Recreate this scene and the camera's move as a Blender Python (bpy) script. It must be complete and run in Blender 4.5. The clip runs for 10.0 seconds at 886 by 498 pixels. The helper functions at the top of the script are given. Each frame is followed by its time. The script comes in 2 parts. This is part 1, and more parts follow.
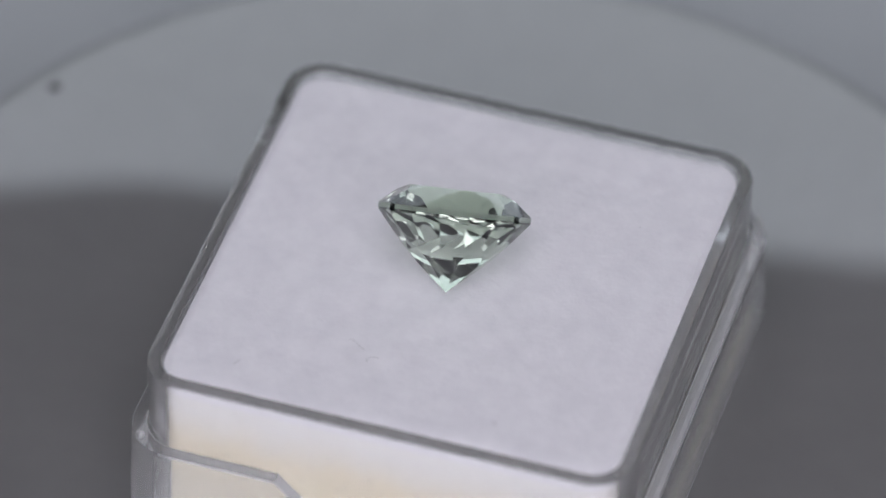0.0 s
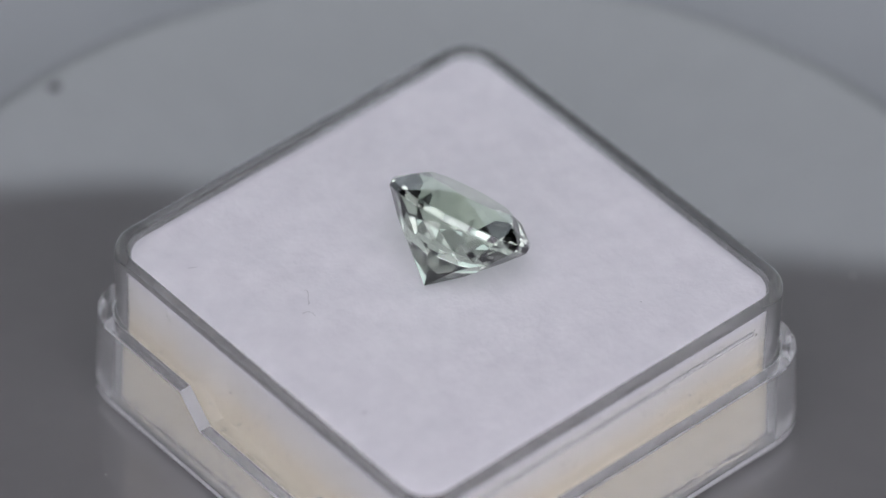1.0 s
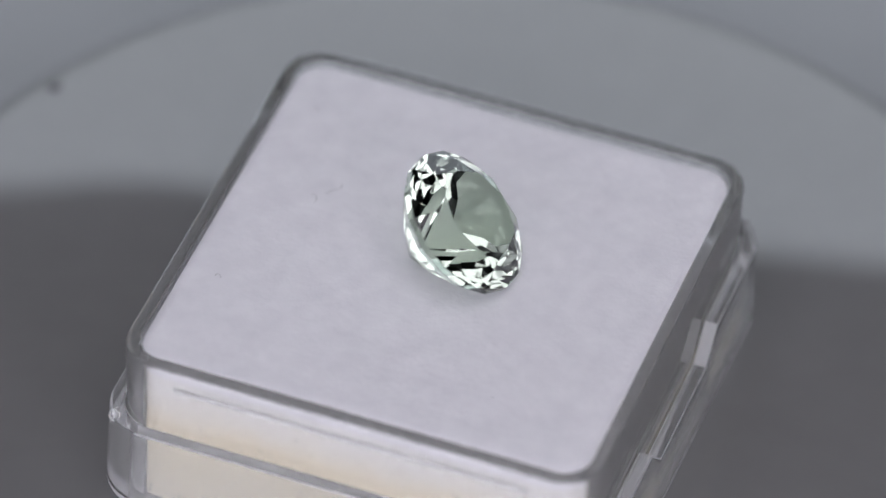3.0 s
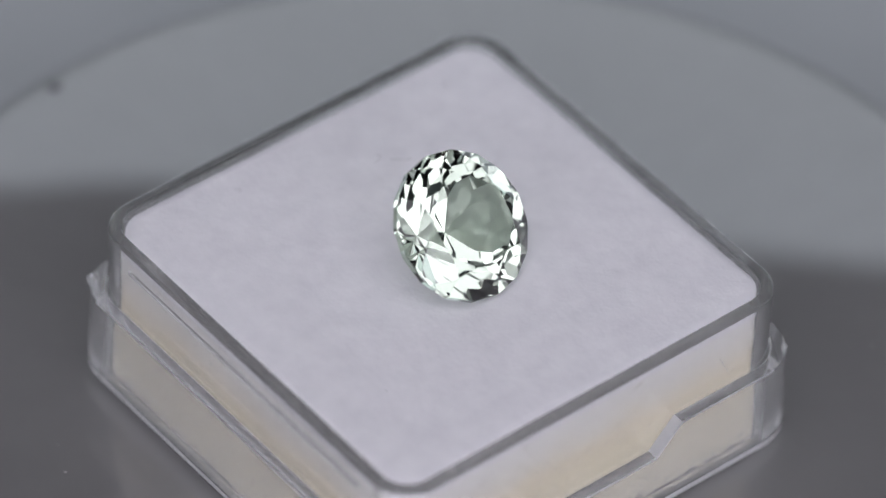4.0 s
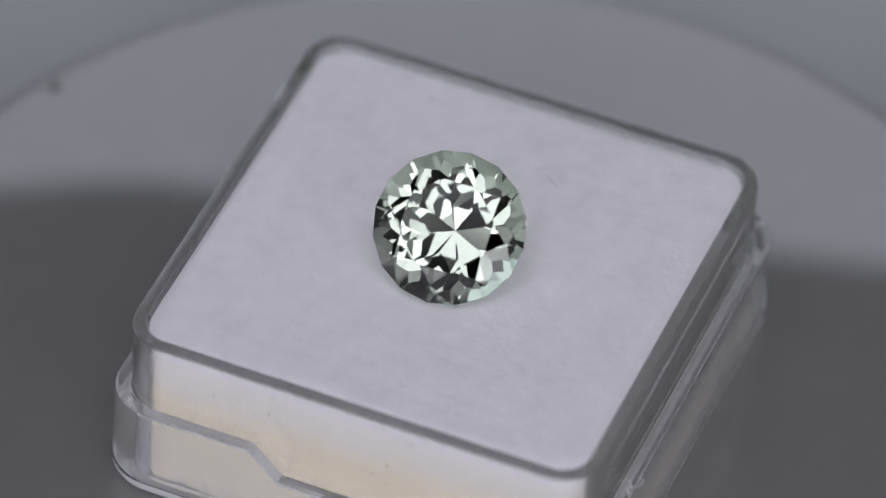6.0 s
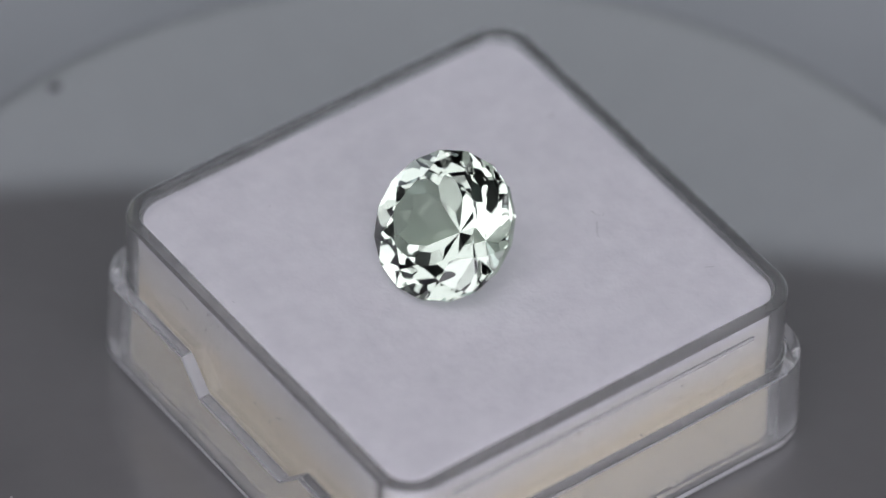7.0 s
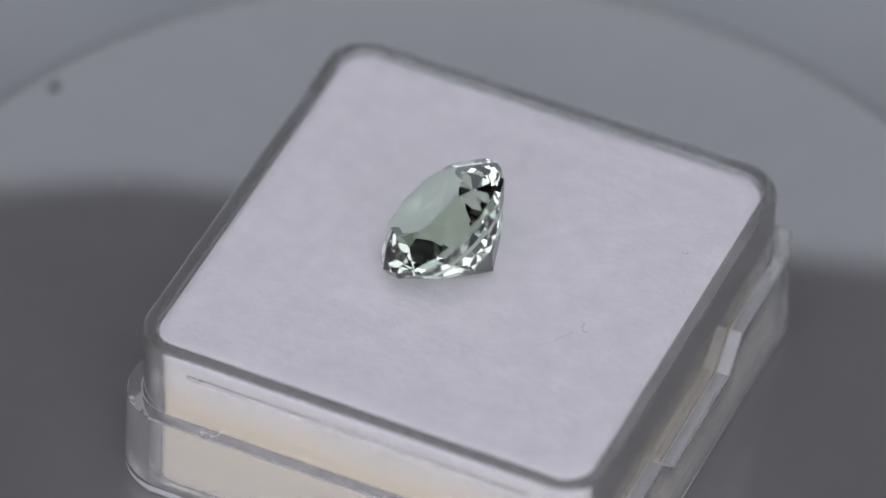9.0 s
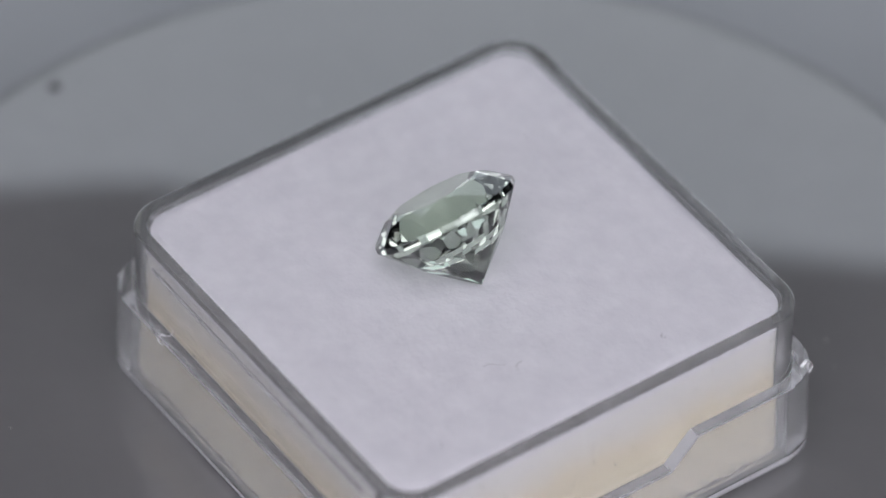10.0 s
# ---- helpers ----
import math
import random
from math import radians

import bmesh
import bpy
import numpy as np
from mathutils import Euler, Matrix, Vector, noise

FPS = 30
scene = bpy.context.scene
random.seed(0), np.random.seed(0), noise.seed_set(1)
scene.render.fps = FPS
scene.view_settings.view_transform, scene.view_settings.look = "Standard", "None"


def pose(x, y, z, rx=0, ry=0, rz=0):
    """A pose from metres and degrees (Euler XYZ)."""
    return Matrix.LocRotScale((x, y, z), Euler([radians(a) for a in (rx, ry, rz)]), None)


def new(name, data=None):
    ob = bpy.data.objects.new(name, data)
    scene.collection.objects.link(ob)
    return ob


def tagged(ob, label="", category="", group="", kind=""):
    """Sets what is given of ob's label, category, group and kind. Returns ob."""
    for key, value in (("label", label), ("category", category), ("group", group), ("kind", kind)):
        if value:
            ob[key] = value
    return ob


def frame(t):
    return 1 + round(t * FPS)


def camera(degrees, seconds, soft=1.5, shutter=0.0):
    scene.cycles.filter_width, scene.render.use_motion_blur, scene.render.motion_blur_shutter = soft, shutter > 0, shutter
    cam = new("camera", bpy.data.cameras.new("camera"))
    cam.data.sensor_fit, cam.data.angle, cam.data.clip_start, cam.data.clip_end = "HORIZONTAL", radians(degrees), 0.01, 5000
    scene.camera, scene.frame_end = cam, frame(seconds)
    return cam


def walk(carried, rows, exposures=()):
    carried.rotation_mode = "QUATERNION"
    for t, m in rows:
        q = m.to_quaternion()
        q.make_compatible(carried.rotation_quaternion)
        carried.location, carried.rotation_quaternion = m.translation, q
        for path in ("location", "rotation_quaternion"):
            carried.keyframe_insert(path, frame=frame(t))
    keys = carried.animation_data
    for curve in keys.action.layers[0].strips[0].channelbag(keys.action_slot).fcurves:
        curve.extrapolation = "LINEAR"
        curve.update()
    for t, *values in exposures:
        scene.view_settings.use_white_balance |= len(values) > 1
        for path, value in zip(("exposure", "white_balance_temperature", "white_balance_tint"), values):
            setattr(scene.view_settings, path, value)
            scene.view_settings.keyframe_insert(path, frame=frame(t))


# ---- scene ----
from mathutils.bvhtree import BVHTree

# A cut gemstone on the felt of a small clear gem box, turning on a little display turntable
# in an added studio of unseen walls and lamps.  Lengths below are in millimetres and become metres in part().
MM = 0.001
TOP = 12.0            # height of the box's rim over the turntable
BOX_X, BOX_Y = -0.65, -0.53   # the box stands a little off the axis
TURN = (73.60, 57.86, 42.24, 27.20, 11.52, -3.84, -19.21, -34.41, -50.01, -65.59, -80.97,
        -96.26, -111.57, -126.93, -142.44, -157.85, -172.81, -188.05, -203.62, -218.72, -233.67)   # degrees, every half second
ROWS = [(k / 2, a) for k, a in enumerate(TURN)]

# ---- camera ----
cam = camera(8.0, 10.0, soft=1.35)
EYE = Vector((0.0, -0.27475, 0.26715 + TOP * MM))
AIM_YAW, AIM_PITCH, AIM_ROLL = 0.111, -44.12, 1.735
cam.data.dof.use_dof = True
cam.data.dof.focus_distance = 0.382
cam.data.dof.aperture_fstop = 19.0
EXPOSURES = [(0.0, 0.74), (1.5, 0.74), (3.5, 0.7), (4.5, 0.58), (5.5, 0.5), (7.0, 0.46), (7.5, 0.46), (8.0, 0.52), (9.0, 0.6), (10.0, 0.68)]
CAM_POSE = Matrix.Translation(EYE) @ pose(0, 0, 0, 90 + AIM_PITCH, 0, AIM_YAW) @ pose(0, 0, 0, 0, 0, AIM_ROLL)
walk(cam, [(0.0, CAM_POSE), (10.0, CAM_POSE)], EXPOSURES)

# ---- world ----
world = bpy.data.worlds.new("world")
scene.world = world
world.use_nodes = True
world.node_tree.nodes["Background"].inputs["Color"].default_value = (0.55, 0.58, 0.62, 1)
world.node_tree.nodes["Background"].inputs["Strength"].default_value = 0.05


# ---- materials ----
def nodes_of(name):
    mat = bpy.data.materials.new(name)
    mat.use_nodes = True
    tree = mat.node_tree
    return mat, tree, tree.nodes["Principled BSDF"]


def grain(tree, scale, detail=4.0, rough=0.6):
    coord = tree.nodes.new("ShaderNodeTexCoord")
    tex = tree.nodes.new("ShaderNodeTexNoise")
    tex.inputs["Scale"].default_value = scale
    tex.inputs["Detail"].default_value = detail
    tex.inputs["Roughness"].default_value = rough
    tree.links.new(coord.outputs["Object"], tex.inputs["Vector"])
    return tex.outputs["Fac"]


def ramp(tree, fac, a, b, lo=0.3, hi=0.7):
    node = tree.nodes.new("ShaderNodeValToRGB")
    node.color_ramp.elements[0].position, node.color_ramp.elements[1].position = lo, hi
    node.color_ramp.elements[0].color, node.color_ramp.elements[1].color = (*a, 1), (*b, 1)
    tree.links.new(fac, node.inputs["Fac"])
    return node.outputs["Color"]


def blend(tree, kind, fac, a, b):
    node = tree.nodes.new("ShaderNodeMix")
    node.data_type, node.blend_type = "RGBA", kind
    node.inputs["Factor"].default_value = fac
    tree.links.new(a, node.inputs[6])
    tree.links.new(b, node.inputs[7])
    return node.outputs[2]


def relief(tree, bsdf, fac, strength, distance):
    node = tree.nodes.new("ShaderNodeBump")
    node.inputs["Strength"].default_value = strength
    node.inputs["Distance"].default_value = distance
    tree.links.new(fac, node.inputs["Height"])
    tree.links.new(node.outputs["Normal"], bsdf.inputs["Normal"])


def rough_material(name, a, b, scale, roughness, bump=0.0, distance=0.0001, bump_scale=None, fine=None):
    mat, tree, bsdf = nodes_of(name)
    colour = ramp(tree, grain(tree, scale), a, b)
    if fine:
        colour = blend(tree, "MULTIPLY", 1.0, colour, ramp(tree, grain(tree, fine, 2.0), (0.9, 0.9, 0.9), (1, 1, 1)))
    tree.links.new(colour, bsdf.inputs["Base Color"])
    bsdf.inputs["Roughness"].default_value = roughness
    if bump:
        relief(tree, bsdf, grain(tree, bump_scale or scale * 6, 3.0), bump, distance)
    return mat


def glow_material(name, colour, strength, base=0.8):
    mat, tree, bsdf = nodes_of(name)
    bsdf.inputs["Base Color"].default_value = (base, base, base, 1)
    bsdf.inputs["Emission Color"].default_value = (*colour, 1)
    bsdf.inputs["Emission Strength"].default_value = strength
    return mat


def clear_material(name, colour, ior, roughness, bump=0.0, scale=2000.0, clear=1.0):
    mat, tree, bsdf = nodes_of(name)
    bsdf.inputs["Base Color"].default_value = (*colour, 1)
    bsdf.inputs["Transmission Weight"].default_value = clear
    bsdf.inputs["IOR"].default_value = ior
    bsdf.inputs["Roughness"].default_value = roughness
    if bump:
        relief(tree, bsdf, grain(tree, scale, 3.0), bump, 0.00005)
    return mat


FELT = rough_material("white_felt", (0.805, 0.795, 0.83), (0.885, 0.875, 0.905), 520.0, 1.0, 0.35, 0.00012, 2600.0)


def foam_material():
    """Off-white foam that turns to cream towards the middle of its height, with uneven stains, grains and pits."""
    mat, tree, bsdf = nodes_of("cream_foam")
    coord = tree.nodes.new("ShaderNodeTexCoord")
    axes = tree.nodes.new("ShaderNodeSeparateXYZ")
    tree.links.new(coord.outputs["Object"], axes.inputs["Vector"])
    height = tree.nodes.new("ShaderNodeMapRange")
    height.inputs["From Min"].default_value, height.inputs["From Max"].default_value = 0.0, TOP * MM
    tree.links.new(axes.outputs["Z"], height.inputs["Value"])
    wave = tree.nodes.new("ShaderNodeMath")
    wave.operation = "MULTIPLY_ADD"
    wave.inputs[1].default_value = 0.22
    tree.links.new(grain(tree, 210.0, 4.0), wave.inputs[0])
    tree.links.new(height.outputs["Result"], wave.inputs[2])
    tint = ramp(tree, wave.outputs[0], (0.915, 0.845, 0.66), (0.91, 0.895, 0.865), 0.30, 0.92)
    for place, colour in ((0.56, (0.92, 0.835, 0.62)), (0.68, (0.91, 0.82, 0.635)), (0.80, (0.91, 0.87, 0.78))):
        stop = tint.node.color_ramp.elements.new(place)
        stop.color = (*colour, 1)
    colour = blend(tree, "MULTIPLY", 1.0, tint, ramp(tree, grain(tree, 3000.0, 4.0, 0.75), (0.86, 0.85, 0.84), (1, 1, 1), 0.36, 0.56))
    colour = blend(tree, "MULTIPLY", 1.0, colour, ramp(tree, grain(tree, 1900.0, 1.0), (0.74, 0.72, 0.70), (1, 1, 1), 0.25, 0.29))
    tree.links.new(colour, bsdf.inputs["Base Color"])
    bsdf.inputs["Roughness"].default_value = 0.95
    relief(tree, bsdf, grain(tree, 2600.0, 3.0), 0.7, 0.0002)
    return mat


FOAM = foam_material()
# frosted plastic, whitened so the foot's bright highlight is in its colour
FROST_HIGHLIGHT = clear_material("frosted_highlight_styrene", (0.86, 0.865, 0.88), 1.50, 0.6, 0.4, 3000.0, 0.15)
GRAIN, GRAIN_TREE, GRAIN_BSDF = nodes_of("bright_grain")
GRAIN_TREE.links.new(ramp(GRAIN_TREE, grain(GRAIN_TREE, 900.0), (0.85, 0.82, 0.72), (0.95, 0.95, 0.93)), GRAIN_BSDF.inputs["Base Color"])
GRAIN_BSDF.inputs["Metallic"].default_value, GRAIN_BSDF.inputs["Roughness"].default_value = 0.9, 0.2
EDGE = rough_material("dark_edge_ring", (0.15, 0.15, 0.153), (0.175, 0.175, 0.178), 60.0, 0.35)
ACRYLIC = clear_material("clear_styrene", (0.972, 0.976, 0.98), 1.50, 0.008, 0.02, 1200.0, 0.925)
FROST = clear_material("frosted_styrene", (0.93, 0.935, 0.95), 1.50, 0.42, 0.0, 2000.0, 0.66)
GEM = clear_material("pale_green_gem", (0.64, 0.73, 0.615), 1.66, 0.0)
FIBRE = rough_material("lint", (0.38, 0.37, 0.38), (0.5, 0.49, 0.5), 900.0, 0.9)


def plate_material():
    """Glossy grey lacquer, a little cloudy."""
    mat, tree, bsdf = nodes_of("glossy_grey_plate")
    colour = ramp(tree, grain(tree, 60.0), (0.192, 0.190, 0.188), (0.210, 0.208, 0.206))
    colour = blend(tree, "MULTIPLY", 1.0, colour, ramp(tree, grain(tree, 500.0, 3.0), (0.97, 0.97, 0.97), (1.0, 1.0, 1.0)))
    tree.links.new(colour, bsdf.inputs["Base Color"])
    bsdf.inputs["Roughness"].default_value = 0.05
    bsdf.inputs["IOR"].default_value = 2.15
    return mat


PLATE = plate_material()
TABLE = rough_material("pale_table", (0.255, 0.258, 0.266), (0.29, 0.293, 0.303), 25.0, 0.12)
CLOTH = rough_material("grey_wall", (0.10, 0.10, 0.105), (0.14, 0.14, 0.145), 30.0, 0.9, 0.2, 0.0003, 800.0)
CURTAIN = rough_material("dark_curtain", (0.05, 0.05, 0.052), (0.09, 0.09, 0.094), 14.0, 0.9)
PALE_DUST = rough_material("pale_dust", (0.30, 0.29, 0.28), (0.40, 0.39, 0.38), 900.0, 0.9)
GREY_GRAIN = rough_material("grey_grain", (0.20, 0.205, 0.21), (0.36, 0.36, 0.36), 700.0, 0.9)
DUST = rough_material("dust", (0.012, 0.011, 0.011), (0.022, 0.02, 0.019), 900.0, 0.9)
BLACK = rough_material("black_board", (0.018, 0.018, 0.02), (0.03, 0.03, 0.032), 40.0, 0.7)
# glow given to the unseen card that the plate reflects
CARD_GLOW = glow_material("card_glow", (0.80, 0.90, 1.0), 0.61, 0.2)
SCREEN_Y = 62.0
# glow of the added lamps, set to light felt, foam and stone
LAMP_SIDE = glow_material("front_diffuser", (1.005, 0.98, 1.08), 1.52)
LAMP_TOP = glow_material("top_diffuser", (1.005, 0.98, 1.085), 0.99)


# ---- mesh helpers ----
def part(name, bm, material, parent=None, label="", smooth=False, closed=True, sharp=0.55):
    if closed:
        bmesh.ops.recalc_face_normals(bm, faces=bm.faces)
    if smooth:
        for e in bm.edges:
            e.smooth = len(e.link_faces) == 2 and e.calc_face_angle(0.0) < sharp
    for v in bm.verts:
        v.co *= MM
    for f in bm.faces:
        f.smooth = smooth
    mesh = bpy.data.meshes.new(name)
    bm.to_mesh(mesh)
    bm.free()
    mesh.materials.append(material)
    ob = new(name, mesh)
    if parent:
        ob.parent = parent
    if label:
        tagged(ob, label)
    return ob


def rounded_loop(half, radius, per_corner=10, stops=()):
    """A rounded square, anticlockwise, as (x, y); stops are extra places along each straight side."""
    out = []
    for k in range(4):
        a0 = math.pi / 2 * k
        c, s = math.cos(a0), math.sin(a0)
        side = [(half, y) for y in sorted(stops)]
        arc = [(half - radius + radius * math.cos(a), half - radius + radius * math.sin(a))
               for a in (math.pi / 2 * i / per_corner for i in range(per_corner + 1))]
        out += [(c * x - s * y, s * x + c * y) for x, y in side + arc]
    return out


def ring_mesh(loops, close=True):
    """Bridges a list of loops of (x, y, z) of equal length; close joins the last to the first."""
    bm = bmesh.new()
    rings = [[bm.verts.new(p) for p in loop] for loop in loops]
    n = len(rings[0])
    pairs = list(zip(rings, rings[1:])) + ([(rings[-1], rings[0])] if close else [])
    for a, b in pairs:
        for i in range(n):
            bm.faces.new((a[i], a[(i + 1) % n], b[(i + 1) % n], b[i]))
    return bm, rings


def lift(loop, z):
    """Puts a loop at a height, which may be a function of x and y, at the box's place."""
    return [(x + BOX_X, y + BOX_Y, z(x, y) if callable(z) else z) for x, y in loop]


def slab(cx, cy, cz, sx, sy, sz, bevel=0.0, turn=None):
    bm = bmesh.new()
    bmesh.ops.create_cube(bm, size=1.0, matrix=Matrix.Diagonal((sx, sy, sz, 1)))
    if bevel:
        bmesh.ops.bevel(bm, geom=bm.edges[:], offset=bevel, segments=2, affect="EDGES", profile=0.5)
    bmesh.ops.transform(bm, matrix=Matrix.Translation((cx, cy, cz)) @ (turn or Matrix()), verts=bm.verts)
    return bm


def lathe(profile, n=128):
    """A closed turned body from a profile of (radius, z), with caps where it meets the axis."""
    loops = [[(r * math.cos(2 * math.pi * i / n), r * math.sin(2 * math.pi * i / n), z) for i in range(n)] for r, z in profile]
    bm, rings = ring_mesh(loops, False)
    bm.faces.new(rings[0])
    bm.faces.new(rings[-1])
    return bm


# ---- the table and the added studio ----
def studio():
    w, back, front, top = 360, 420, -480, 600
    deep, mid = back - front, (back + front) / 2
    tagged(part("table_top", slab(0, mid, -13, 2 * w, deep, 10), TABLE), "pale grey smooth table top", "table", kind="structure")
    # an added, unseen curtain with soft folds gives the plate its dark reflection
    n = 72
    bm = bmesh.new()
    near, far = [], []
    for i in range(n + 1):
        x = -w + 2 * w * i / n
        y = back - 14 + 9 * math.sin(x * 0.061) + 5 * math.sin(x * 0.173 + 1.0)
        near.append((bm.verts.new((x, y, -18)), bm.verts.new((x, y, top))))
        far.append((bm.verts.new((x, back + 6, -18)), bm.verts.new((x, back + 6, top))))
    for i in range(n):
        for row in (near, far):
            bm.faces.new((row[i][0], row[i + 1][0], row[i + 1][1], row[i][1]))
        for k in (0, 1):
            bm.faces.new((near[i][k], near[i + 1][k], far[i + 1][k], far[i][k]))
    for i in (0, n):
        bm.faces.new((near[i][0], near[i][1], far[i][1], far[i][0]))
    tagged(part("added_wall_north", bm, CURTAIN, smooth=True), "dark grey curtain with soft folds, added unseen for dark reflections", "curtain", kind="structure")
    # unseen walls and ceiling, added to keep the stone's reflections dark
    tagged(part("added_wall_south", slab(0, front - 5, top / 2 - 18, 2 * w + 20, 10, top), BLACK), "dark wall added unseen behind the lens", "wall", kind="structure")
    tagged(part("added_wall_east", slab(w + 5, mid, top / 2 - 18, 10, deep, top), CLOTH), "grey side wall, added unseen", "wall", kind="structure")
    tagged(part("added_wall_west", slab(-w - 5, mid, top / 2 - 18, 10, deep, top), CLOTH), "grey side wall, added unseen", "wall", kind="structure")
    tagged(part("ceiling", slab(0, mid, top - 13, 2 * w + 20, deep + 20, 10), CLOTH), "dark grey ceiling, added unseen", "ceiling", kind="structure")


def added_lamp(label, glow, sx, sy, m, base):
    """An added flat lamp, out of view, at the pose m, on a rod that ends at base."""
    thing = tagged(new("added_lamp"), label, "lamp")
    head = slab(0, 0, -5, sx + 12, sy + 12, 8, 1.5)
    face = slab(0, 0, 0.6, sx, sy, 3, 0.8)
    turn = Matrix.Translation(m.translation / MM) @ m.to_3x3().to_4x4()
    for bm in (head, face):
        bmesh.ops.transform(bm, matrix=turn, verts=bm.verts)
    part("housing", head, BLACK, thing)
    part("diffuser", face, glow, thing, "glowing white front face")
    top = turn @ Vector((0, 0, -8))
    way = Vector(base) - top
    rod = bmesh.new()
    bmesh.ops.create_cone(rod, cap_ends=True, segments=16, radius1=5, radius2=5, depth=way.length)
    bmesh.ops.transform(rod, matrix=Matrix.Translation((top + Vector(base)) / 2) @ way.to_track_quat("Z", "Y").to_matrix().to_4x4(), verts=rod.verts)
    part("rod", rod, BLACK, thing, "dark metal rod")


def facing(x, y, z, tx, ty, tz):
    """The pose of a panel at (x, y, z) whose glowing side looks at (tx, ty, tz), in millimetres."""
    turn = (Vector((tx, ty, tz)) - Vector((x, y, z))).to_track_quat("Z", "Y").to_matrix().to_4x4()
    return Matrix.Translation(Vector((x, y, z)) * MM) @ turn


def low_panel():
    """An unseen card close behind the turntable, made to glow for the plate's bright reflection; its upper rim bends at
    one place.
    """
    thing = tagged(new("glowing_card"), "low white card behind the turntable, unseen and made to glow", "lamp")
    rim = [(-75, -8), (75, -8), (75, 52.6), (40, 48.6), (-20, 41.7), (-23, 41.4), (-26, 41.6), (-60, 46.5), (-75, 48.5)]
    bm = bmesh.new()
    n = len(rim)
    a = [bm.verts.new((x, SCREEN_Y, z)) for x, z in rim]
    b = [bm.verts.new((x, SCREEN_Y + 3, z)) for x, z in rim]
    bm.faces.new(a)
    bm.faces.new(b)
    for i in range(n):
        bm.faces.new((a[i], a[(i + 1) % n], b[(i + 1) % n], b[i]))
    part("diffuser", bm, CARD_GLOW, thing, "glowing white front face")
    part("housing", slab(0, SCREEN_Y + 9, 12, 146, 10, 40, 1.5), BLACK, thing, "dark back added to the card")


# ---- the turntable ----
PLATE_OFF = (0.39, 0.08, 0.0)
PLATE_DUST = ((24.3, -112.0, 0.11), (28.0, -17.2, 0.10), (24.3, -117.7, 0.05), (30.5, -101.0, 0.05), (27.0, 62.0, 0.06), (33.0, 140.0, 0.05), (22.0, 158.0, 0.05))


def off_axis(bm):
    """The plate is centred a little beside the axis on which it turns."""
    bmesh.ops.translate(bm, verts=bm.verts, vec=PLATE_OFF)
    return bm


def turning_plate():
    thing = tagged(new("turning_plate"), "round glossy grey plate of the turntable, slowly turning", "turntable")
    part("plate", off_axis(lathe([(30, -6.0), (38.9, -6.0), (39.5, -5.6), (39.7, -5.0), (39.7, -1.2), (38.5, -1.0), (38.5, 0.0), (0.4, 0.0)])), PLATE, thing)
    ring = lathe([(38.52, -0.98), (39.68, -1.15), (39.68, -0.7), (39.5, -0.35), (39.1, -0.12), (38.6, -0.06), (38.52, -0.1)])
    bmesh.ops.delete(ring, geom=[f for f in ring.faces if len(f.verts) > 4], context="FACES_ONLY")
    part("edge_ring", off_axis(ring), EDGE, thing, "darker round edge ring", closed=False)
    for r, az, size in PLATE_DUST:
        bm = bmesh.new()
        bmesh.ops.create_icosphere(bm, subdivisions=2, radius=size)
        for v in bm.verts:
            v.co *= 1.0 + 0.4 * noise.noise(v.co * 4.0 + Vector((r, az, 0)))
            v.co.z *= 0.4
        a = radians(az)
        bmesh.ops.translate(bm, verts=bm.verts, vec=(r * math.cos(a), r * math.sin(a), 0.02))
        part("dust_grain", bm, PALE_DUST, thing, "pale dust grain", True)
    return thing


def display_base():
    return tagged(part("display_base", lathe([(32, -8.0), (33, -7.8), (33, -6.05), (0.4, -6.05)]), BLACK), "dark round foot under the turning plate", "turntable base")


def speck():
    # lens dust, modelled as a still speck just over the turning plate
    bm = lathe([(0.34, 0.01), (0.40, 0.03), (0.28, 0.09), (0.02, 0.11)], 20)
    bmesh.ops.translate(bm, verts=bm.verts, vec=(-26.1, 27.05, 0))
    return tagged(part("lens_speck", bm, DUST), "tiny dark speck standing in for dust on the lens", "speck")


# ---- the box ----
NOTCH = (-12.6, -6.1, -4.2, 4.2, 6.1, 12.6)


def shell_top(x, y):
    """The shell's upper rim, lowered between two slopes in the middle of two opposite sides."""
    if abs(x) < 14:
        return TOP - 5.1
    return TOP - 5.1 - 2.0 * min(1.0, max(0.0, (6.1 - abs(y)) / 1.9))


def fibre(x, y, size, turn, thick, rng):
    """A curled thread lying at (x, y) on the felt, as a thin tube."""
    pts, heading, p = [], radians(turn), Vector((x + BOX_X, y + BOX_Y, TOP - 0.10))
    for k in range(12):
        pts.append(p.copy())
        heading += rng.uniform(-0.2, 0.75)
        p = p + Vector((math.cos(heading), math.sin(heading), rng.uniform(-0.08, 0.08))) * size / 11
    bm = bmesh.new()
    rings = []
    for k, q in enumerate(pts):
        way = (pts[min(k + 1, 11)] - pts[max(k - 1, 0)]).normalized()
        a = way.cross(Vector((0, 0, 1))).normalized()
        b = way.cross(a)
        rings.append([bm.verts.new(q + thick * (math.cos(t) * a + math.sin(t) * b)) for t in (0, 1.571, 3.142, 4.712)])
    for u, v in zip(rings, rings[1:]):
        for i in range(4):
            bm.faces.new((u[i], u[(i + 1) % 4], v[(i + 1) % 4], v[i]))
    bm.faces.new(rings[0])
    bm.faces.new(rings[-1])
    return bm


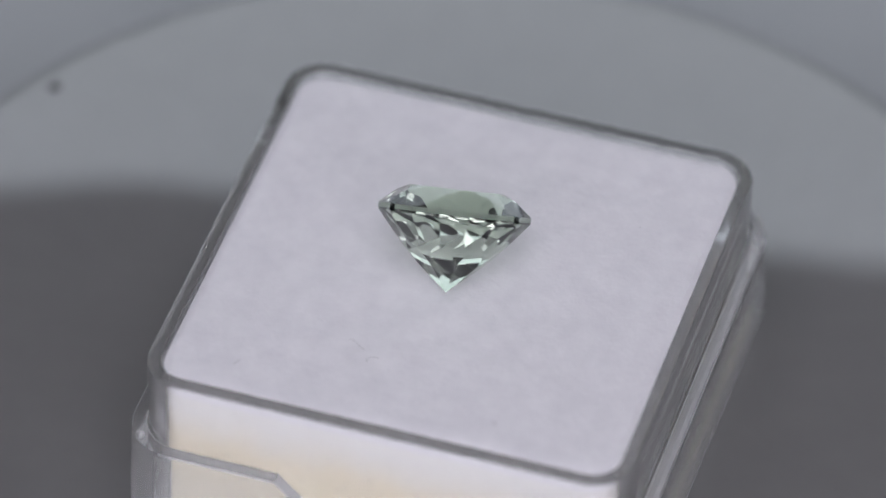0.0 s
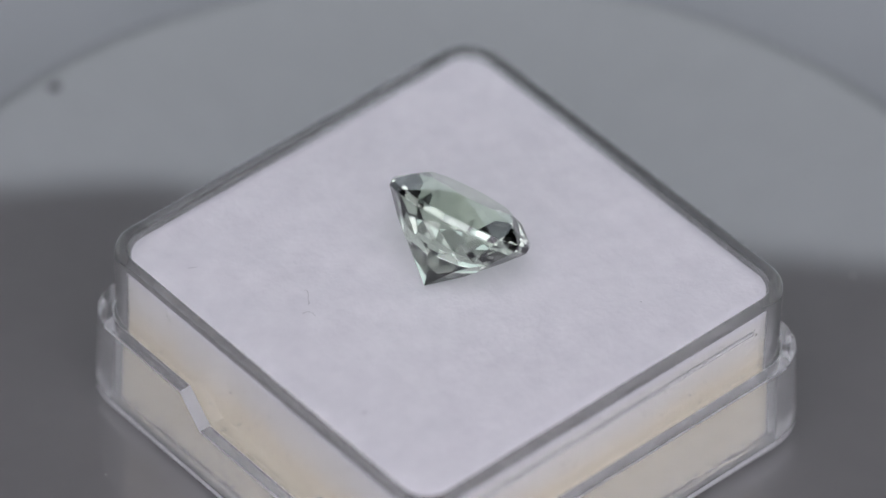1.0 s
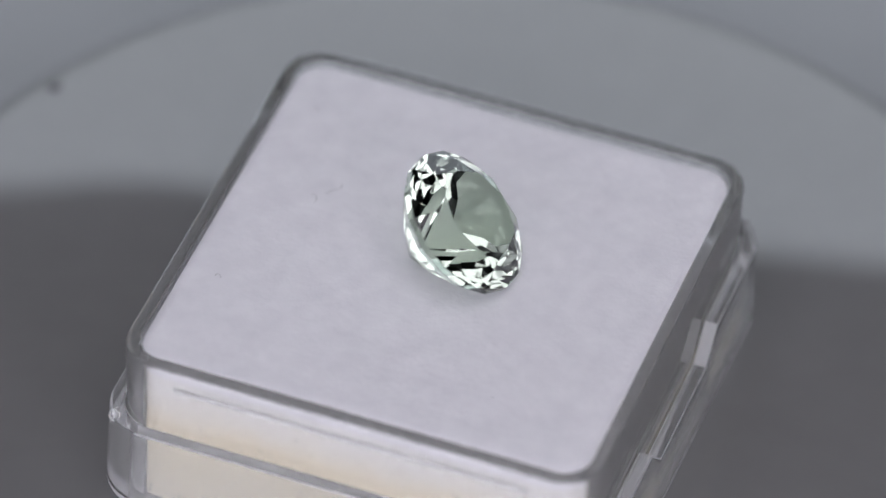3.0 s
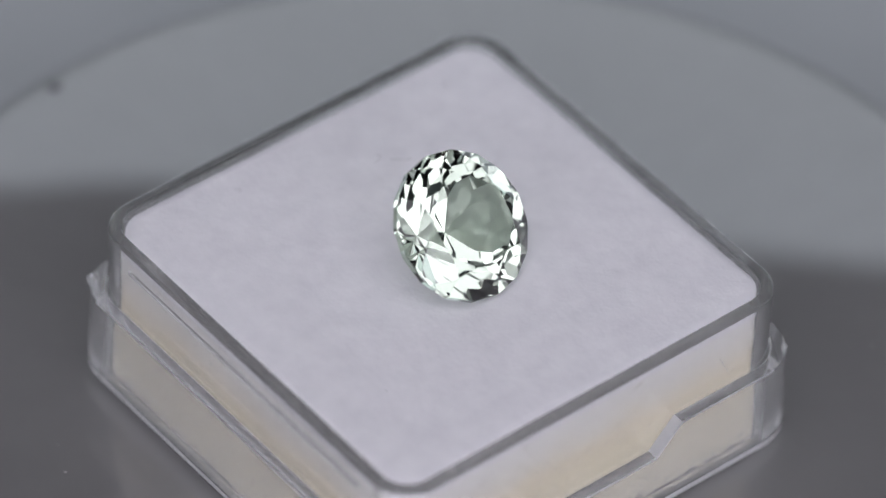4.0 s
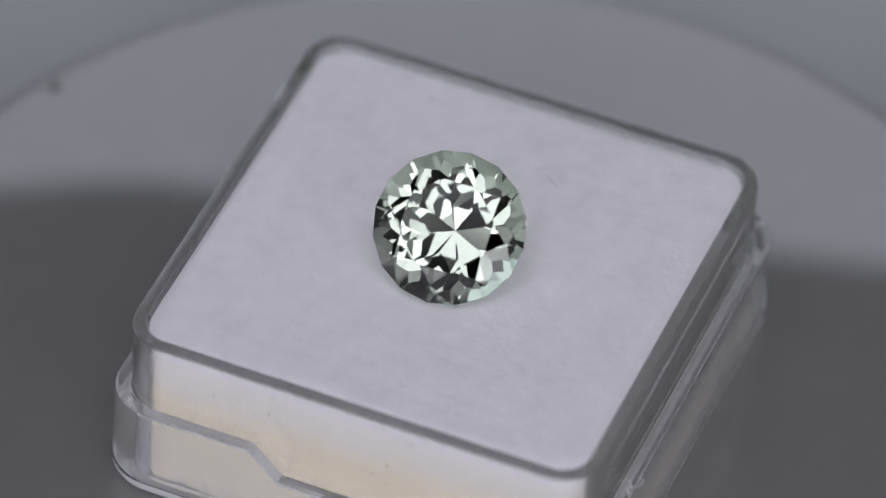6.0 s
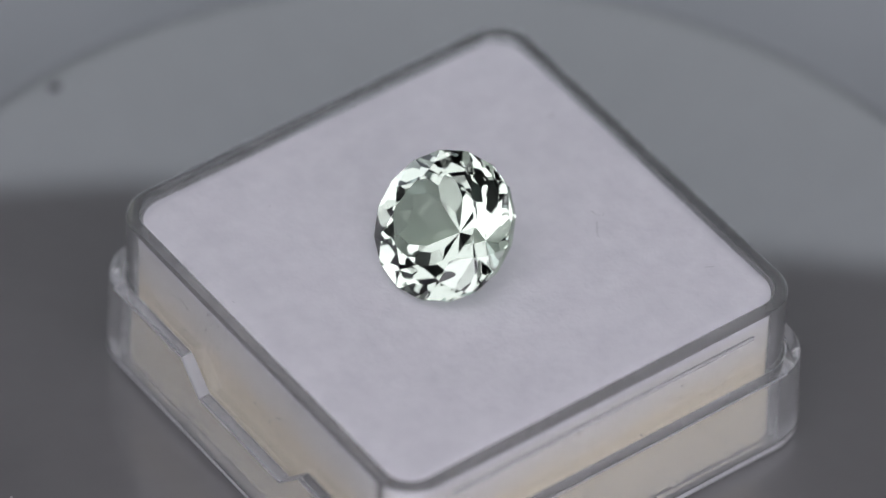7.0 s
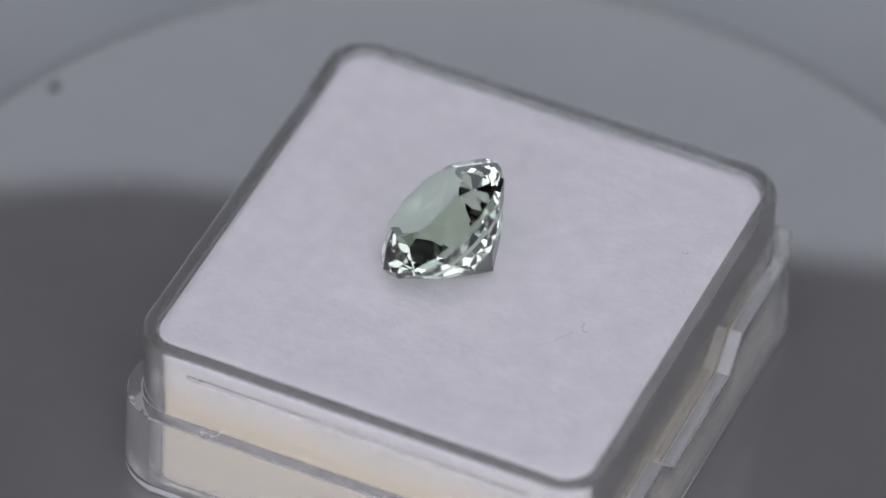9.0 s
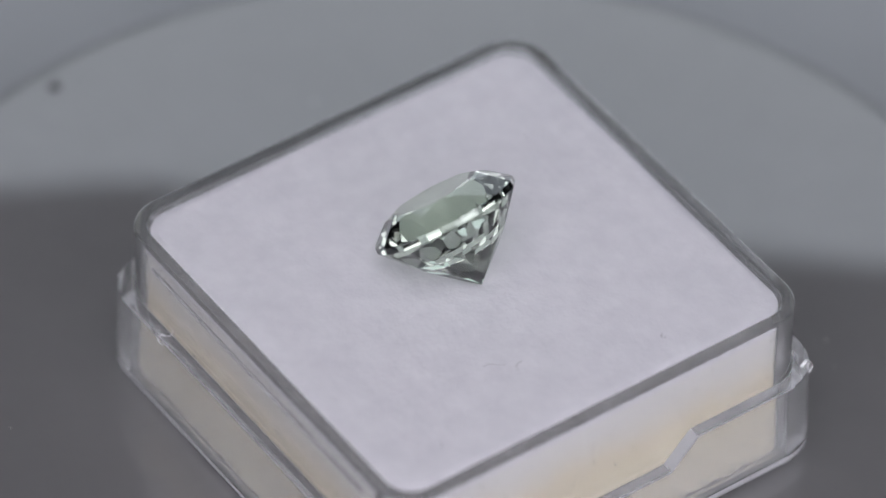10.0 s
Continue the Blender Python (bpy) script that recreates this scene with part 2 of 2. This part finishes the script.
def gem_box():
    thing = tagged(new("gem_box"), "small square clear plastic gem box, open, on the turntable", "box")
    # inner tray
    loops = []
    rim = [(15.1 - 0.22 * (1 - math.cos(a)), TOP - 0.22 + 0.22 * math.sin(a)) for a in (math.pi / 2 * i / 6 for i in range(7))]
    rim += [(14.34, TOP), (14.28, TOP - 0.03), (14.25, TOP - 0.09)]
    for half, r, z in [(14.85, 2.3, 0.95), (15.04, 2.5, 1.1)] + [(h, h - 12.5, z) for h, z in rim] + [(14.2, 1.7, 0.95)]:
        loops.append(lift(rounded_loop(half, r, 14, (-12.3, 0.0, 12.3)), z))
    bm, rings = ring_mesh(loops)
    tray = part("tray", bm, ACRYLIC, thing, "clear tray with rounded corners", True, sharp=0.4)
    tray.visible_shadow = False
    # outer shell, stepped rim
    loops = []
    for half, r, z in ((15.2, 2.2, 0.0), (15.55, 2.55, 0.06), (15.92, 2.9, 0.36), (16.13, 3.1, 0.76), (16.2, 3.2, 1.2)):
        loops.append(lift(rounded_loop(half, r, 10, NOTCH), z))
    for half, r, dz in ((16.02, 3.1, -0.12), (15.96, 3.0, 0.0), (15.24, 2.6, 0.0), (15.16, 2.55, -0.1)):
        loops.append(lift(rounded_loop(half, r, 10, NOTCH), lambda x, y, dz=dz: shell_top(x * 15.85 / half, y) + dz))
    loops.append(lift(rounded_loop(15.16, 2.55, 10, NOTCH), 0.75))
    bm, rings = ring_mesh(loops, False)
    bm.faces.new(rings[0])
    bm.faces.new(rings[-1])
    shell = part("shell", bm, ACRYLIC, thing, "clear outer shell with a stepped rim", True, sharp=0.2)
    shell.data.materials.append(FROST)
    shell.data.materials.append(FROST_HIGHLIGHT)
    for f in shell.data.polygons:
        slope = 0.4 < f.normal.z < 0.9 and f.center.z > 4.5 * MM
        # the foot takes the whitened material that paints its highlight
        foot = f.center.z < 1.1 * MM and f.normal.z < 0.3 and len(f.vertices) == 4
        f.material_index = 1 if slope else 2 if foot else 0
    shell.visible_shadow = False
    for sy in (-1, 1):
        rib = part("moulded_line", slab(BOX_X, BOX_Y + sy * 15.08, TOP - 1.45, 22.4, 0.2, 0.28, 0.02), ACRYLIC, thing)
        rib.visible_shadow = False
    rng = random.Random(5)
    for turn in (150, 95):      # a white thread caught on the shell's rim
        bm = fibre(9.3, 15.75, 1.5, turn, 0.03, rng)
        bmesh.ops.translate(bm, verts=bm.verts, vec=(0, 0, -4.9))
        part("thread", bm, FELT, thing, "curled white thread on the rim", True)
    for x, y, z, size in ((-15.05, -15.0, -5.05, 0.38), (15.15, -14.3, -4.95, 0.3), (-14.85, 14.95, -5.0, 0.3), (9.7, 15.85, -5.0, 0.26), (14.9, 15.1, -5.0, 0.22)):
        bm = bmesh.new()
        bmesh.ops.create_icosphere(bm, subdivisions=2, radius=size)
        for v in bm.verts:
            v.co *= 1.0 + 0.35 * noise.noise(v.co * 3.0 + Vector((x, y, z)))
            v.co.z *= 1.25
        bmesh.ops.translate(bm, verts=bm.verts, vec=(x + BOX_X, y + BOX_Y, TOP + z))
        nub = part("moulding_nub", bm, ACRYLIC, thing, "tiny rough plastic nub", True)
        nub.visible_shadow = False
    return thing


def hair(bm, x, y, rng):
    """One short three-sided hair rising a little from the felt."""
    a, size = rng.uniform(0, 6.283), rng.uniform(0.25, 0.7)
    foot = Vector((x + BOX_X, y + BOX_Y, TOP - 0.42))
    tip = foot + Vector((math.cos(a) * size, math.sin(a) * size, rng.uniform(0.18, 0.42)))
    limit = 14.15
    tip.x = max(-limit, min(limit, tip.x - BOX_X)) + BOX_X
    tip.y = max(-limit, min(limit, tip.y - BOX_Y)) + BOX_Y
    ends = [bm.verts.new(foot + 0.016 * Vector((math.cos(t), math.sin(t), 0))) for t in (0, 2.09, 4.19)]
    top = bm.verts.new(tip)
    for i in range(3):
        bm.faces.new((ends[i], ends[(i + 1) % 3], top))


def foam_insert(stone):
    thing = tagged(new("foam_insert"), "white felt-topped foam block sitting in the clear box", "foam pad")
    # felt: rings from the middle outwards, with a soft shoulder
    per, steps = 12, 44
    bm = bmesh.new()
    rings = []
    for k in range(1, steps + 1):
        u = k / steps
        half = 14.16 * u
        ring = []
        for x, y in rounded_loop(half, max(0.02, 1.9 * u), per, [h * half for h in (-0.8, -0.6, -0.4, -0.2, 0, 0.2, 0.4, 0.6, 0.8)]):
            edge = max(0.0, (half - 13.6) / 0.55)
            dent = 0.22 * math.exp(-((x + 1.9) ** 2 + (y + 0.15) ** 2) / 0.5)
            z = TOP - 0.22 - dent - 0.22 * edge ** 3 + 0.10 * noise.noise(Vector((x * 0.35, y * 0.35, 1))) + 0.035 * noise.noise(Vector((x * 1.7, y * 1.7, 4)))
            hit = stone.ray_cast(Vector((x + BOX_X, y + BOX_Y, 0.0)), Vector((0, 0, 1)))[0]
            if hit is not None:
                z = min(z, hit.z - 0.07)
            ring.append(bm.verts.new((x + BOX_X, y + BOX_Y, z)))
        rings.append(ring)
    n = len(rings[0])
    bm.faces.new(rings[0])
    for a, b in zip(rings, rings[1:]):
        for i in range(n):
            bm.faces.new((a[i], a[(i + 1) % n], b[(i + 1) % n], b[i]))
    low = [bm.verts.new((v.co.x, v.co.y, TOP - 1.3)) for v in rings[-1]]
    for i in range(n):
        bm.faces.new((rings[-1][i], rings[-1][(i + 1) % n], low[(i + 1) % n], low[i]))
    bm.faces.new(low)
    part("felt", bm, FELT, thing, "white felt face", True)
    rng = random.Random(7)
    for x, y, size, turn in ((-8.6, 2.9, 1.5, 20), (-8.9, 1.9, 1.0, 80), (-11.7, -6.4, 0.7, 60), (-11.6, 9.7, 0.6, 100)):
        part("lint_fibre", fibre(x, y, size, turn, 0.016, rng), FIBRE, thing, "fine grey lint fibre", True)
    for x, y, size in ((6.98, -9.67, 0.06), (9.55, 1.55, 0.05), (13.5, -4.2, 0.06)):
        bm = bmesh.new()
        bmesh.ops.create_icosphere(bm, subdivisions=1, radius=size)
        bmesh.ops.translate(bm, verts=bm.verts, vec=(x + BOX_X, y + BOX_Y, TOP - 0.24))
        part("dark_speck", bm, DUST, thing, "tiny dark speck")
    # loose white hairs of the felt, most of them along its rim
    bm = bmesh.new()
    for k in range(1500):
        if k < 900:
            side, along = rng.randrange(4), rng.uniform(-13.4, 13.4)
            out = 14.1 - abs(rng.gauss(0, 0.35))
            x, y = ((out, along), (-out, along), (along, out), (along, -out))[side]
        else:
            x, y = rng.uniform(-13.5, 13.5), rng.uniform(-13.5, 13.5)
            if -2.6 < x < 6.5 and abs(y) < 5.2:
                continue
        hair(bm, x, y, rng)
    tagged(part("felt_fuzz", bm, FELT, thing, "loose white felt hairs", closed=False), kind="stuff")

    # the foam block, with a ragged lower edge
    side = [i * 0.4 for i in range(-29, 30)]
    loops = []
    for k in range(11):
        u = k / 10
        loop = []
        for x, y in rounded_loop(14.06, 1.8, 8, side):
            z0 = 1.0 + 0.18 * noise.noise(Vector((x * 1.3, y * 1.3, 9))) + 0.16 * noise.noise(Vector((x * 4.1, y * 4.1, 3)))
            z = z0 + (TOP - 1.3 - z0) * u
            push = 0.07 * noise.noise(Vector((x, y, z))) + 0.03 * noise.noise(Vector((x * 3, y * 3, z * 3)))
            loop.append((x * (1 + push / 14) + BOX_X, y * (1 + push / 14) + BOX_Y, z))
        loops.append(loop)
    bm, rings = ring_mesh(loops, False)
    bm.faces.new(rings[0])
    bm.faces.new(rings[-1])
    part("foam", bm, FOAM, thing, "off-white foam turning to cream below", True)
    # glinting grains along its sides
    bm = bmesh.new()
    for k in range(420):
        along, z, size = rng.uniform(-12.6, 12.6), rng.uniform(1.8, TOP - 1.6), rng.choice((0.035, 0.05, 0.06, 0.09))
        x, y = ((14.1, along), (-14.1, along), (along, 14.1), (along, -14.1))[k % 4]
        bmesh.ops.create_icosphere(bm, subdivisions=1, radius=size, matrix=Matrix.Translation((x + BOX_X, y + BOX_Y, z)))
    tagged(part("foam_grains", bm, GRAIN, thing, "tiny glinting grains", closed=False), kind="stuff")
    # small grey grains, denser towards its foot, make a mottled band
    bm = bmesh.new()
    for k in range(700):
        along, z, size = rng.uniform(-13.2, 13.2), 1.05 + abs(rng.gauss(0, 0.42)), rng.uniform(0.03, 0.085)
        x, y = ((14.1, along), (-14.1, along), (along, 14.1), (along, -14.1))[k % 4]
        bmesh.ops.create_icosphere(bm, subdivisions=1, radius=size, matrix=Matrix.Translation((x + BOX_X, y + BOX_Y, z)))
    tagged(part("foot_grains", bm, GREY_GRAIN, thing, "grey grains along the foam's foot", closed=False), kind="stuff")
    return thing


# ---- the stone ----
GEM_R, GIRDLE, DEPTH, CROWN = 4.685, 0.21, 4.85, 1.44


def cut(bm, angle, azimuth, distance, up):
    """Grinds one facet: a plane whose normal leans by angle from the stone's axis, at a distance from its middle."""
    a, b = radians(angle), radians(azimuth)
    n = Vector((math.sin(a) * math.cos(b), math.sin(a) * math.sin(b), math.cos(a) * up))
    res = bmesh.ops.bisect_plane(bm, geom=bm.verts[:] + bm.edges[:] + bm.faces[:], plane_co=n * distance, plane_no=n, clear_outer=True, dist=1e-5)
    edges = [e for e in res["geom_cut"] if isinstance(e, bmesh.types.BMEdge)]
    if len(edges) > 2:
        bmesh.ops.holes_fill(bm, edges=edges, sides=0)


def facet(bm, angle, azimuth, radius, z, up):
    """The facet through the point at that radius and height, in its own azimuth."""
    a = radians(angle)
    cut(bm, angle, azimuth, radius * math.sin(a) + abs(z) * math.cos(a), up)


def gemstone():
    bm = bmesh.new()
    bmesh.ops.create_cube(bm, size=30)
    edge = GEM_R * math.cos(math.pi / 16)
    for k in range(16):
        cut(bm, 90, 22.5 * k + 11.25, edge, 1)
    for k in range(16):      # pavilion breaks
        facet(bm, 50.0, 22.5 * k + 11.25, edge, GIRDLE, -1)
    for k in range(8):       # pavilion middle tier
        facet(bm, 46.3, 45 * k, 3.45, 1.63, -1)
    for k in range(8):       # pavilion mains, meeting in the culet
        facet(bm, 42.5, 45 * k + 22.5, 0.0, DEPTH, -1)
    for k in range(16):      # crown breaks
        facet(bm, 40.5, 22.5 * k + 11.25, edge, GIRDLE, 1)
    for k in range(8):       # crown mains
        facet(bm, 34.5, 45 * k, GEM_R * 0.985, GIRDLE, 1)
    for k in range(8):       # stars
        facet(bm, 21.0, 45 * k + 22.5, GEM_R * 0.572, CROWN, 1)
    cut(bm, 0, 0, CROWN, 1)
    bmesh.ops.remove_doubles(bm, verts=bm.verts, dist=0.01)
    m = (Matrix.Translation((BOX_X + 1.28, BOX_Y + 0.45, TOP + 3.14)) @ pose(0, 0, 0, 0, 0, 8.9)
         @ pose(0, 0, 0, 0, 42.4, 0) @ pose(0, 0, 0, 0, 0, 17.2))
    bmesh.ops.recalc_face_normals(bm, faces=bm.faces)
    belts = {"table": [], "crown": [], "girdle": [], "pavilion": []}
    bm.faces.index_update()
    for f in bm.faces:
        belts["table" if f.normal.z > 0.99 else "crown" if f.normal.z > 0.1 else "girdle" if f.normal.z > -0.1 else "pavilion"].append(f.index)
    bmesh.ops.transform(bm, matrix=m, verts=bm.verts)
    hull = BVHTree.FromBMesh(bm)
    thing = tagged(new("gemstone"), "pale green round brilliant gemstone lying on white felt", "gemstone")
    for name, keep in belts.items():
        piece = bm.copy()
        piece.faces.ensure_lookup_table()
        drop = [f for f in piece.faces if f.index not in keep]
        bmesh.ops.delete(piece, geom=drop, context="FACES")
        belt = part(name, piece, GEM, thing, {"table": "flat polished table facet", "crown": "faceted crown", "girdle": "narrow faceted girdle", "pavilion": "deep pointed pavilion"}[name], closed=False)
        belt.visible_shadow = name == "girdle"      # shadows off except the girdle's, so lamp light reaches the felt below
    bm.free()
    return thing, hull


studio()
# added lamps, all out of view, placed for the stone's bright facets
added_lamp("wide glowing soft lamp, added unseen above the turntable", LAMP_TOP, 400, 300, facing(0, -120, 400, 0, 0, 0), (0, -230, 588))
for side in (-1, 1):
    added_lamp("glowing soft lamp on a rod, added unseen near the lens", LAMP_SIDE, 130, 140, facing(side * 110, -195, 85, 0, 0, 10), (side * 170, -400, -8))
added_lamp("glowing soft lamp on a rod, added unseen behind the lens", LAMP_SIDE, 190, 150, facing(0, -430, 260, 0, 0, 0), (0, -455, -8))
low_panel()
display_base()
speck()
DISC = turning_plate()
STONE, HULL = gemstone()
RIDING = [gem_box(), foam_insert(HULL), STONE]


def motions():
    walk(DISC, [(t, pose(0, 0, 0, 0, 0, a)) for t, a in ROWS])
    for thing in RIDING:      # the box stands a trace askew on the disc
        walk(thing, [(t, pose(0, 0, 0, 0, 0, a) @ pose(0, 0, 0, -0.67, 0.17, 0)) for t, a in ROWS])


motions()
